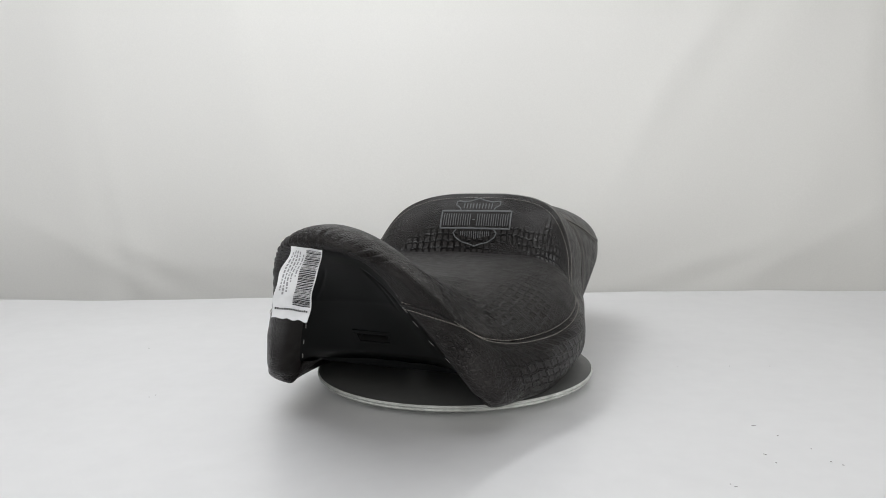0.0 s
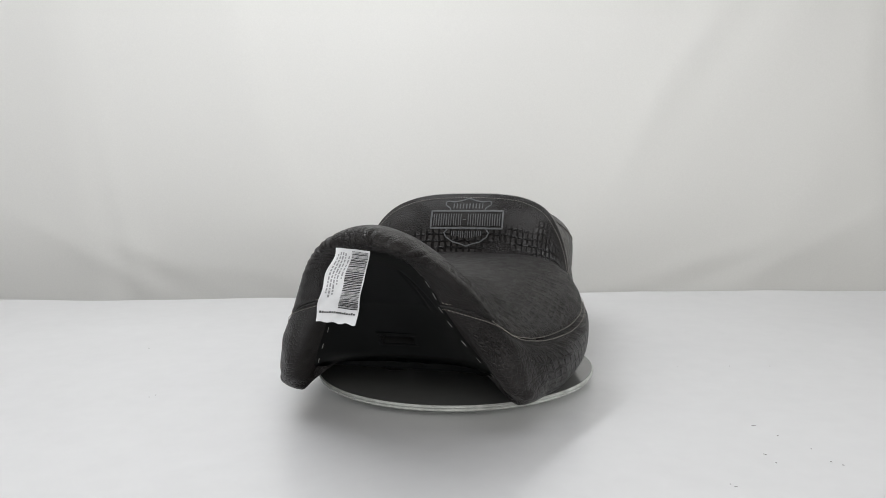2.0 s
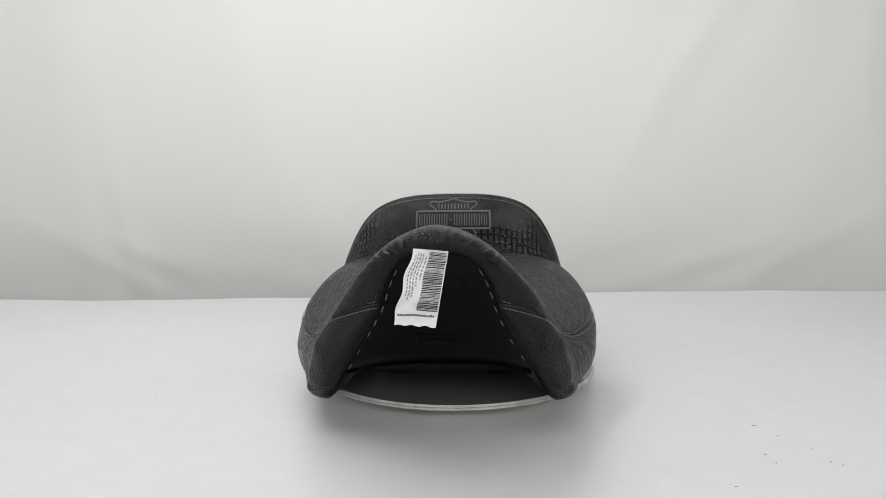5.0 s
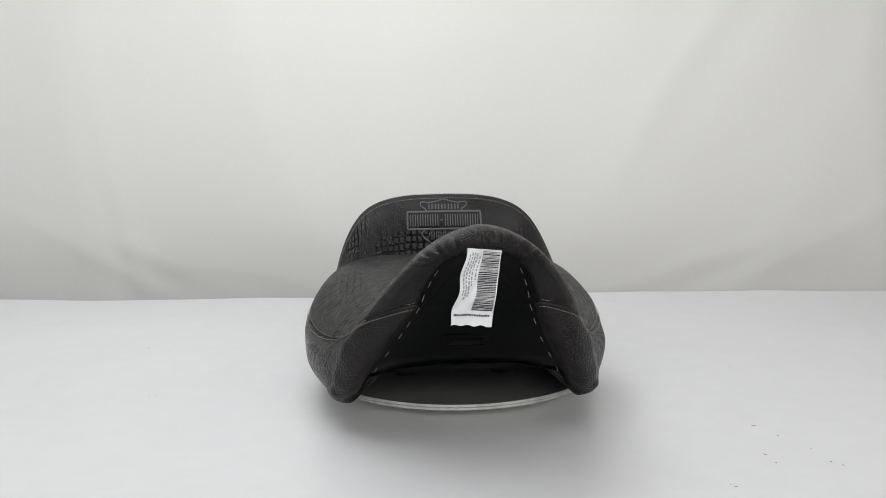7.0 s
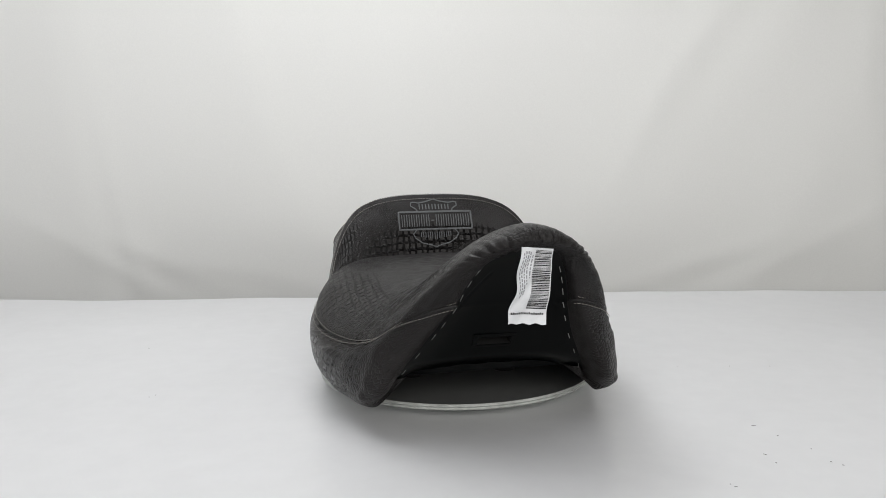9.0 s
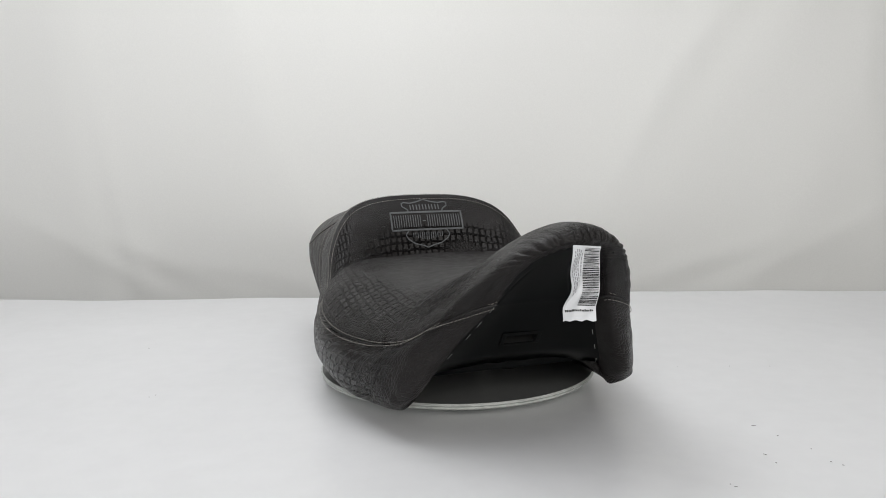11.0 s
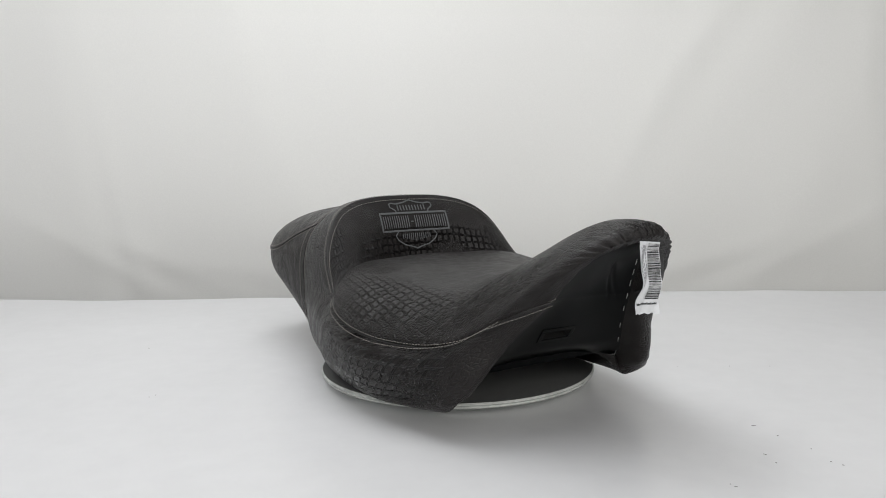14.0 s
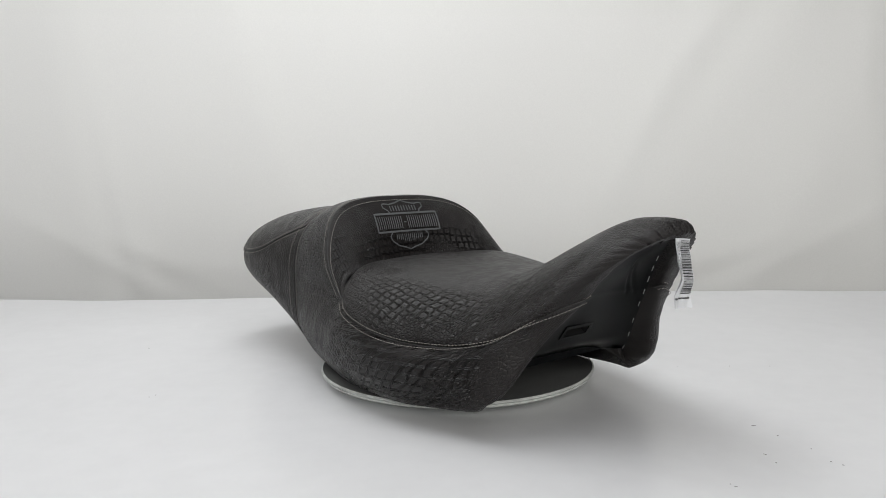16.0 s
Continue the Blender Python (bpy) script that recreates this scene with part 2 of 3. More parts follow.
def backdrop():
    """Cloth hung behind the table, with a few broad soft folds."""
    xs, zs = np.linspace(-2.6, 2.6, 330), np.linspace(-0.75, 2.5, 170)
    X, Z = np.meshgrid(xs, zs)
    Y = 0.98 + 0.0 * X
    # each fold: its place at height 0.3, lean, curve, width, depth, and the heights between which it shows
    for x0, slant, curve, width, depth, lo, hi in (
            (-1.02, -0.12, 0.05, 0.050, 0.032, -0.8, 2.5), (-0.93, -0.20, 0.10, 0.035, 0.026, -0.8, 2.5), (-0.74, 0.30, -0.20, 0.09, 0.050, -0.5, 0.5),
            (-0.47, -0.34, 0.25, 0.060, 0.042, 0.05, 2.5), (-0.56, -0.20, 0.30, 0.10, 0.040, 0.0, 2.5), (-0.20, -0.10, 0.3, 0.12, 0.014, -0.2, 2.5),
            (0.46, 0.48, 0.42, 0.065, 0.048, 0.10, 2.5), (0.62, 0.55, 0.30, 0.09, 0.040, 0.0, 2.5), (0.78, 0.50, -0.25, 0.060, 0.016, -0.2, 1.2),
            (0.96, 0.42, -0.20, 0.07, 0.018, -0.4, 2.5), (1.08, -0.10, 0.1, 0.045, 0.024, -0.8, 2.5), (-1.30, 0.1, 0.0, 0.12, 0.03, -0.8, 2.5),
            (1.40, -0.1, 0.0, 0.14, 0.03, -0.8, 2.5), (0.15, 0.05, 0.0, 0.16, 0.012, -0.8, 2.5)):
        h = Z - 0.3
        d = (X - x0 - slant * h - curve * h * h) / width
        Y -= 0.13 * depth * np.exp(-d * d) * smooth(Z, lo - 0.2, lo + 0.25) * (1 - smooth(Z, hi - 0.3, hi + 0.2))
    # diagonal drag lines towards the tucked lower edge, and its turn away behind the table
    for x0, z0, slant, length in ((-0.95, 0.02, -0.55, 0.30), (-0.72, -0.01, -0.42, 0.26), (-0.45, -0.03, -0.20, 0.3), (0.62, 0.0, 0.3, 0.3), (0.92, 0.04, 0.5, 0.3)):
        d = (Z - z0 - slant * (X - x0)) / 0.030
        Y -= 0.0030 * np.exp(-d * d - ((X - x0) / length) ** 2)
    Y += 0.006 * smooth(-Z, -0.10, 0.12)
    Y += 0.006 * np.sin(X * 5.3 + Z * 1.6) + 0.0015 * np.sin(X * 13 - Z * 2.4)
    Skin().grid(np.stack([X, Y, Z], -1)).build("backdrop", CURTAIN)
    tagged(bpy.data.objects["backdrop"], "white cloth backdrop hanging in soft folds", "backdrop", kind="structure")


def specks():
    """Dirt on the sheet: small dots and a few short scuffs."""
    bm = bmesh.new()
    for x, y, sx, sy, turn in ((0.301, 0.026, 0.0022, 0.0022, 0), (0.324, -0.234, 0.0022, 0.0022, 0), (0.291, -0.282, 0.0055, 0.0009, -50),
                               (0.341, -0.269, 0.0016, 0.0016, 0), (0.344, -0.300, 0.0022, 0.0015, -20), (0.351, -0.308, 0.0028, 0.0013, -25),
                               (0.237, -0.352, 0.0042, 0.0010, -30), (0.293, -0.302, 0.0018, 0.0018, 0), (0.234, -0.347, 0.0014, 0.0014, 0),
                               (-0.488, 0.160, 0.0026, 0.0026, 0), (-0.377, -0.082, 0.0020, 0.0020, 0), (-0.382, -0.090, 0.0016, 0.0016, 0),
                               (0.312, -0.204, 0.0060, 0.0008, 0), (0.373, 0.028, 0.0016, 0.0016, 0), (0.427, 0.026, 0.0014, 0.0014, 0)):
        bmesh.ops.create_icosphere(bm, subdivisions=1, radius=0.5, matrix=pose(x, y, FLOOR + 0.0004, 0, 0, turn) @ Matrix.Diagonal((sx, sy, 0.0007, 1)))
    ob = part("dirt_specks", bm, DIRT)
    tagged(ob, "tiny dark dirt specks scattered on the white sheet", "dirt", kind="stuff")


def turntable():
    root = tagged(new("turntable"), "round pale grey motorised turntable with worn white edge", "turntable")
    bm = bmesh.new()
    bmesh.ops.create_cone(bm, cap_ends=True, segments=160, radius1=0.1782, radius2=0.1782, depth=0.0012, matrix=pose(0, 0, 0.0041))
    part("disc_top", bm, DISC, root, "smooth pale grey laminate", False)
    for name, z0, z1, r in (("disc_rim", 0.0011, 0.0044, 0.180), ("lower_rim", -0.0023, 0.0006, 0.1790)):
        bm = bmesh.new()
        bmesh.ops.create_cone(bm, cap_ends=True, segments=160, radius1=r, radius2=r, depth=z1 - z0, matrix=pose(0, 0, (z0 + z1) / 2))
        es = [e for e in bm.edges if abs(e.verts[0].co.z - e.verts[1].co.z) < 1e-5]
        bmesh.ops.bevel(bm, geom=es, offset=0.0009, segments=2, affect="EDGES")
        part(name, bm, DISC_EDGE, root, "chipped white edge")
    bm = bmesh.new()
    bmesh.ops.create_cone(bm, cap_ends=True, segments=96, radius1=0.085, radius2=0.080, depth=0.0116, matrix=pose(0, 0, -0.0082))
    part("base", bm, DISC, root, "white plastic base")
    return root


# ---- the seat ----
# Length runs along y, the nose towards -y; x = 0 is its middle.
# Stations from the stapled edge round the nose roll to the foot of the backrest:
# height and place of the middle line, then the seam at the side, then the section's roundness.
MIDDLE = [(-0.323, 0.190), (-0.337, 0.1905), (-0.3465, 0.1985), (-0.338, 0.2090), (-0.310, 0.2120), (-0.280, 0.2065), (-0.230, 0.1805),
          (-0.185, 0.1555), (-0.140, 0.1460), (-0.080, 0.1435), (-0.020, 0.1440), (0.035, 0.1450), (0.084, 0.1450)]
SEAM = [(0.058, -0.263, 0.128), (0.061, -0.281, 0.134), (0.088, -0.2715, 0.125), (0.105, -0.253, 0.114), (0.113, -0.239, 0.1045), (0.120, -0.225, 0.0955),
        (0.129, -0.208, 0.0880), (0.142, -0.178, 0.0810), (0.156, -0.144, 0.079), (0.169, -0.106, 0.0805), (0.177, -0.065, 0.087),
        (0.173, -0.018, 0.097), (0.159, 0.012, 0.108)]
ROUND = [(3.0, 0.9), (2.8, 0.9), (2.2, 0.9), (1.9, 0.9), (1.75, 0.9), (1.75, 0.9), (1.9, 0.9), (2.1, 0.85), (2.4, 0.8), (2.8, 0.72), (3.4, 0.66), (4.6, 0.6), (7.0, 0.58)]
# the side below the seam: upper swell, lower swell, bottom edge, tucked edge
SWELL_A = [(0.0744, -0.239, 0.095), (0.0864, -0.254, 0.095), (0.1062, -0.2485, 0.092), (0.1223, -0.2345, 0.088), (0.1310, -0.219, 0.082), (0.138, -0.205, 0.076),
           (0.148, -0.186, 0.070), (0.159, -0.162, 0.066), (0.170, -0.136, 0.064), (0.178, -0.100, 0.065), (0.1840, -0.058, 0.069), (0.182, -0.010, 0.075), (0.172, 0.028, 0.080)]
SWELL_B = [(0.0964, -0.212, 0.058), (0.1054, -0.231, 0.055), (0.1182, -0.236, 0.054), (0.1338, -0.222, 0.052), (0.1400, -0.209, 0.048), (0.146, -0.194, 0.045),
           (0.154, -0.175, 0.043), (0.163, -0.150, 0.040), (0.172, -0.123, 0.039), (0.1790, -0.090, 0.039), (0.1825, -0.046, 0.040), (0.180, 0.002, 0.041), (0.170, 0.042, 0.044)]
SWELL_C = [(0.1044, -0.199, 0.043), (0.1134, -0.217, 0.036), (0.1252, -0.220, 0.032), (0.1378, -0.212, 0.028), (0.1430, -0.199, 0.0255), (0.147, -0.184, 0.0245),
           (0.150, -0.162, 0.025), (0.158, -0.138, 0.0235), (0.166, -0.114, 0.022), (0.172, -0.080, 0.0215), (0.173, -0.038, 0.0215), (0.170, 0.008, 0.022), (0.161, 0.048, 0.024)]
BOTTOM = [(0.105, -0.187, 0.0355), (0.111, -0.196, 0.0300), (0.119, -0.200, 0.0235), (0.127, -0.198, 0.0165), (0.132, -0.189, 0.0145), (0.138, -0.175, 0.0135),
          (0.144, -0.154, 0.0120), (0.150, -0.130, 0.0100), (0.155, -0.108, 0.0082), (0.158, -0.076, 0.0070), (0.158, -0.034, 0.0064), (0.154, 0.010, 0.0062), (0.147, 0.050, 0.0080)]
ARCH = [(0.0, 0.122, 0.2240), (0.028, 0.1218, 0.2235), (0.054, 0.120, 0.2220), (0.083, 0.116, 0.2168), (0.108, 0.107, 0.2060), (0.125, 0.094, 0.1895), (0.138, 0.080, 0.166), (0.1465, 0.063, 0.142), (0.1515, 0.040, 0.122), (0.159, 0.012, 0.108)]
# rear sections: place, half width, top, height of the widest line, underside, squareness above, how far the sides come forward, squareness below
REAR = [(0.205, 0.1390, 0.2120, 0.118, 0.007, 2.45, 0.034, 4.0), (0.250, 0.1390, 0.2080, 0.122, 0.033, 2.35, 0.022, 3.6), (0.300, 0.1360, 0.2040, 0.125, 0.053, 2.3, 0.014, 3.2),
        (0.350, 0.1300, 0.1970, 0.126, 0.065, 2.25, 0.008, 2.8), (0.400, 0.1150, 0.1830, 0.124, 0.073, 2.3, 0.004, 2.4), (0.432, 0.0960, 0.1680, 0.122, 0.080, 2.2, 0.002, 2.2),
        (0.452, 0.0700, 0.1500, 0.120, 0.088, 2.1, 0.0, 2.1), (0.461, 0.0350, 0.1330, 0.1185, 0.102, 2.0, 0.0, 2.0), (0.462, 0.002, 0.1190, 0.118, 0.1165, 2.0, 0.0, 2.0)]


def lean(P):
    """The nose sits a little off the middle line and back: shifts any points of it."""
    Q = np.array(P, float)
    k = smooth(-Q[..., 1], 0.20, 0.29) * smooth(Q[..., 2], 0.05, 0.14)
    Q[..., 0] += 0.0056 * k
    Q[..., 1] += 0.0028 * k
    return Q


def rear_points(sec, w):
    """A rear section at angles w (pi/2 on top, -pi/2 below)."""
    y, a, zt, zm, zb, up, fwd, low = sec
    c, s = np.cos(w), np.sin(w)
    n = np.where(s > 0, up, low)
    x = a * np.sign(c) * np.abs(c) ** (2 / n)
    z = zm + np.where(s > 0, zt - zm, zm - zb) * np.sign(s) * np.abs(s) ** (2 / n)
    return np.stack([x, y - fwd * (x / a) ** 2, z], -1)


def normals(G, core):
    """Unit normals of a grid that point away from core."""
    n = np.cross(np.gradient(G, axis=0), np.gradient(G, axis=1))
    n /= np.linalg.norm(n, axis=2)[..., None] + 1e-12
    return n * np.sign(((G - np.array(core)) * n).sum(2))[..., None]


def stitches(curve, out, gap=0.0040, length=0.0026, radius=0.00036, lift=0.0008):
    """A row of short stitches along a curve, raised along the normals out."""
    s = np.r_[0, np.cumsum(np.linalg.norm(np.diff(curve, axis=0), axis=1))]
    G = []
    for t in np.arange(0.002, s[-1] - length, gap):
        q = [t, t + length * 0.5, t + length]
        ab, n = (np.stack([np.interp(q, s, a[:, k]) for k in range(3)], 1) for a in (curve, out))
        ab = ab + n * lift
        ab[1] += n[1] * 0.0003
        G.append(tube(ab, radius, 5))
    return G


def seat():
    root = tagged(new("motorcycle_seat"), "dark brown embossed leather two-up motorcycle seat on the turntable", "motorcycle seat")
    NV, NG = 190, 301
    mid, seam, rnd = spline(MIDDLE, NV), spline(SEAM, NV), spline(ROUND, NV)
    g = np.sin(np.linspace(-1, 1, NG) * np.pi / 2)
    ag = np.abs(g)
    v = np.linspace(0, 12, NV)[:, None]
    G = np.zeros((NV, NG, 3))
    G[..., 0] = seam[:, :1] * g[None]
    plan = 1.92 + 0.08 * smooth(v, 3.0, 6.0)
    G[..., 1] = mid[:, :1] + (seam[:, 1:2] - mid[:, :1]) * ag[None] ** plan
    G[..., 2] = seam[:, 2:] + (mid[:, 1:] - seam[:, 2:]) * np.clip(1 - ag[None] ** rnd[:, :1], 0, 1) ** rnd[:, 1:]
    # gathers of the cover on the inner side of the nose roll
    pl = smooth(v, 0.35, 1.0) * (1 - 0.6 * smooth(v, 1.5, 2.1)) * (1 - smooth(v, 2.6, 3.9)) * (1 - smooth(ag[None], 0.5, 0.85))
    warp = g[None] + 0.012 * np.sin(v * 2.3 + g[None] * 9)
    wave = 2 * np.abs(np.sin(warp * 34 + 1.4 * np.sin(warp * 11))) ** 0.7 - 1 + 0.5 * np.sin(warp * 97 + 1.0 + 1.2 * np.sin(warp * 9)) * smooth(v, 0.6, 1.6)
    wave = wave * (0.65 + 0.35 * np.sin(warp * 15 + 0.8))
    G[..., 1] -= 0.0036 * pl * wave
    G[..., 2] += 0.0026 * pl * wave
    sl = smooth(v, 0.3, 1.0) * (1 - smooth(v, 2.2, 3.4)) * smooth(ag[None], 0.5, 0.7) * (1 - smooth(ag[None], 0.9, 1.0))
    G[..., 0] += 0.0006 * sl * np.sin(G[..., 2] * 420 + g[None] * 5) * np.sign(g)[None]
    # slight unevenness of the padding
    G[..., 2] += 0.0009 * np.sin(G[..., 0] * 60 + 1.7) * np.sin(G[..., 1] * 48) * (1 - ag[None] ** 4)
    G[..., 2] -= 0.010 * smooth(v, 11.35, 12.0) ** 2 * (1 - ag[None] ** 12)
    plates = smooth(ag, 0.56, 0.84)[None] * smooth(v, 6.0, 7.5) * (1 - 0.85 * smooth(v, 9.3, 10.6)) * 0.68
    scales = (0.25 + 0.75 * smooth(v, 2.2, 3.6)) * (1 - smooth(v, 6.5, 9.0)) + 0.35 * smooth(v, 7, 9) * smooth(ag, 0.3, 0.7)[None]
    scales = scales * (0.3 + 0.7 * smooth(ag, 0.3, 0.65)[None])

    # sides and rear band, one cover from wing to wing
    cols = [seam] + [spline(c, NV) for c in (SWELL_A, SWELL_B, SWELL_C, BOTTOM)]
    tuck = cols[4] * np.array([0.92, 1.0, 1.0]) + np.array([0.0, 0.004, 0.002])
    tuck2 = cols[4] * np.array([0.82, 1.0, 0.0]) + np.array([0.0, 0.002, 0.044])
    NS = 96
    side = np.stack([spline([c[i] for c in cols] + [tuck[i], tuck2[i]], NS) for i in range(NV)])
    body = Skin()
    k = np.linspace(0, 1, NS)[None]
    crease = smooth(v, 0.8, 1.8) * (1 - smooth(v, 3.2, 5.0)) * smooth(k, 0.08, 0.2) * (1 - smooth(k, 0.5, 0.65))
    side[..., 0] += 0.0009 * crease * np.sin(k * 46 + v * 1.3 + 1.5 * np.sin(v * 2.1)) * (0.6 + 0.4 * np.sin(k * 17))
    # the padding swells on both sides of the seat seam, which lies in a groove
    grip = (smooth(v, 1.0, 2.0) * (1 - 0.7 * smooth(v, 11.5, 12.0)))[..., None]
    fall = normals(side, (0, -0.05, 0.06))[:, :1]
    for sgn, half in ((1, G[:, NG // 2:]), (-1, G[:, NG // 2::-1])):
        gap = np.cumsum(np.linalg.norm(np.diff(half[:, ::-1], axis=1), axis=2), 1)
        gap = np.concatenate([np.zeros((NV, 1)), gap], 1)[:, ::-1, None]
        half -= (0.0019 * np.exp(-(gap / 0.0022) ** 2) - 0.0006 * np.exp(-((gap - 0.008) / 0.004) ** 2)) * grip * fall * np.array([sgn, 1, 1])
    gap = np.concatenate([np.zeros((NV, 1)), np.cumsum(np.linalg.norm(np.diff(side, axis=1), axis=2), 1)], 1)[..., None]
    side -= (0.0019 * np.exp(-(gap / 0.0022) ** 2) - 0.0006 * np.exp(-((gap - 0.008) / 0.004) ** 2)) * grip * fall
    seam = side[:, 0]
    Skin().grid(G, plates, scales, bend=True, dense=1.3).build("seat_cushion", LEATHER, root, "embossed dark leather with smooth worn middle and gathered nose")
    pls = 0.95 * smooth(v, 4.0, 6.0) * (1 - 0.75 * smooth(v, 10.0, 11.8)) * (1 - smooth(k, 0.6, 0.8))
    scs = 0.6 * smooth(v, 0.8, 2.2) * (1 - smooth(v, 5.0, 8.0)) + 0.5 * smooth(v, 9.5, 11)
    for flip, f in ((False, np.ones(3)), (True, MIRROR)):
        body.grid(side * f, pls * (1.0 if flip else 0.45), scs, flip, origin=(2.1, 0.35) if flip else (0.4, 0), bend=True)
    arch = even(spline(ARCH, 120), 60)
    half0 = np.vstack([arch, side[-1][1:]])
    w = np.r_[np.linspace(np.pi / 2, 0.02, 60), np.linspace(0.02, -1.05, NS)[1:]]
    half1 = rear_points(REAR[0], w)
    b = np.linspace(0, 1, 36)
    swell = 0.004 * np.sin(np.pi * b)[:, None, None]
    band = half0[None] * (1 - b)[:, None, None] + half1[None] * b[:, None, None]
    away = band - np.array([0, 0.15, 0.09])
    band = band + swell * away / np.linalg.norm(away, axis=2)[..., None]
    for flip, f in ((False, np.ones(3)), (True, MIRROR)):
        body.grid(band * f, 0.12, 0.55, flip, origin=(0.7, 0.3))
    body.build("side_cover", LEATHER, root, "embossed dark leather side and rear band", weld=2e-5)

    # backrest
    s = np.linspace(0, 1, 60)
    foot = np.stack([0.159 * s, 0.0865 - 0.0745 * s ** 2, 0.108 + 0.037 * np.clip(1 - s ** 7, 0, 1) ** 0.58], 1)
    foot[:, 2] -= 0.008 * (1 - s ** 12)
    r = np.linspace(0, 1, 46)[:, None, None]
    back = foot[None] * (1 - r) + arch[None] * r
    back[..., 1] -= (0.0085 * np.sin(np.pi * r[..., 0] ** 1.35)) * (1 - s[None] ** 3)
    full = np.concatenate([(back * MIRROR)[:, :0:-1], back], 1)
    sx = np.abs(np.linspace(-1, 1, full.shape[1]))[None]
    rr = r[..., 0]
    Skin().grid(full, 0.48 * (1 - smooth(rr, 0.35, 0.6)) + 0.34 * smooth(sx, 0.42, 0.6) * smooth(rr, 0.35, 0.6) * (1 - smooth(rr, 0.8, 0.95)), 0.16 + 0 * sx * rr, origin=(1.3, 0.8), dense=1.35).build("backrest_panel", LEATHER, root, "embossed dark leather lumbar panel")

    # pillion
    ws = np.linspace(np.pi / 2, -np.pi / 2, 90)
    secs = spline(REAR, 90)
    rear = np.stack([rear_points(q, ws) for q in secs])
    pill = Skin()
    for flip, f in ((False, np.ones(3)), (True, MIRROR)):
        pill.grid(rear * f, 0.0, 0.42, flip, origin=(2.0, 0.2))
    pill.build("rear_cushion", LEATHER, root, "pebbled dark leather pillion pad", weld=2e-5)

    # piping along seat seam and backrest, one run each side
    def piping(name, curve, radius, label="black leather piping"):
        sk = Skin()
        sk.grid(tube(curve, radius), bend=True)
        return sk.build(name, PIPING, root, label)

    for f in (np.ones(3), MIRROR):
        piping("seam_piping", (even(seam[6:], 320) + np.array([0.0001, 0, -0.0002])) * f, 0.0013)
        piping("backrest_piping", (even(arch, 160) + np.array([0.0, 0.0008, -0.0006])) * f, 0.0012)

    threads = Skin()
    runs = []
    cushion_half = G[:, NG // 2:]
    nc, ns = normals(cushion_half, (0, -0.05, -0.2)), normals(side, (0, -0.05, 0.06))
    nb, nd, nr = normals(back, (0, 0.4, 0.1)), normals(band, (0, 0.15, 0.08)), normals(rear, (0, 0.3, 0.12))

    def beside(surface, out, gap):
        """A line on a surface at an even distance from the first column, with its normals."""
        c, n = [], []
        for row, nrm in zip(surface, out):
            d = np.r_[0, np.cumsum(np.linalg.norm(np.diff(row, axis=0), axis=1))]
            c.append([np.interp(gap, d, row[:, k]) for k in range(3)])
            n.append([np.interp(gap, d, nrm[:, k]) for k in range(3)])
        return np.array(c), np.array(n)

    runs.append(beside(cushion_half[10:-3, ::-1], nc[10:-3, ::-1], 0.0036))     # above the seat seam
    below, _ = beside(side[10:], ns[10:], 0.0047)                               # below it
    _, out = beside(side[10:], ns[10:], 0.011)
    runs.append((below + 0.0008 * out, out))
    runs.append((back[-4, :-3], nb[-4, :-3]))                           # on the backrest's edge
    runs.append((band[3, :60], nd[3, :60]))                             # behind it
    runs.append((band[-3, :100], nd[-3, :100]))                         # rear band seam
    runs.append((rear[3, :66], nr[3, :66]))
    PAD = [(0.096, 0.205, 0.186), (0.118, 0.25, 0.168), (0.129, 0.30, 0.148), (0.1265, 0.35, 0.139), (0.112, 0.40, 0.138), (0.092, 0.433, 0.140), (0.055, 0.454, 0.142), (0.0, 0.460, 0.142)]

    def on_rear(pad, drop):
        out = []
        for x, y, z in spline(pad, 120):
            q = np.array([np.interp(y, secs[:, 0], secs[:, j]) for j in range(8)])
            t = np.clip((z - drop - q[3]) / (q[2] - q[3]), -1, 1)
            wz = np.arcsin(np.sign(t) * np.abs(t) ** (q[5] / 2))
            out.append(rear_points(q, np.array([wz]))[0])
        return even(np.array(out), 200)

    for drop in (-0.002, 0.0045):
        c = on_rear(PAD, drop)
        n = c - np.array([0, 0.3, 0.11])
        runs.append((c, n / np.linalg.norm(n, axis=1)[:, None]))
    for c, n in runs:
        for f in (np.ones(3), MIRROR):
            for tb in stitches(c, n):
                threads.grid(tb * f, bend=True)
    ob = threads.build("stitching", THREAD, root, "twin rows of pale grey stitches along the seams")
    tagged(ob, kind="stuff")
    for f in (np.ones(3), MIRROR):
        piping("pillion_piping", on_rear(PAD, 0.0012) * f, 0.0014)
        piping("rear_seam", (even(rear_points(REAR[0], np.linspace(np.pi / 2, -1.0, 120)) + np.array([0.0, 0.0018, 0]), 160)) * f, 0.0008, "closed black seam")

    base_pan(root, cushion_half[0], side[0])
    emblem(root, back, arch, foot)
    tag(root)
    for x, y in ((-0.06, -0.05), (0.06, -0.05), (-0.06, 0.09), (0.06, 0.09)):
        bm = bmesh.new()
        bmesh.ops.create_cone(bm, cap_ends=True, segments=24, radius1=0.014, radius2=0.016, depth=0.032, matrix=pose(x, y, 0.0208))
        part("rubber_foot", bm, RUBBER, root)
    return root


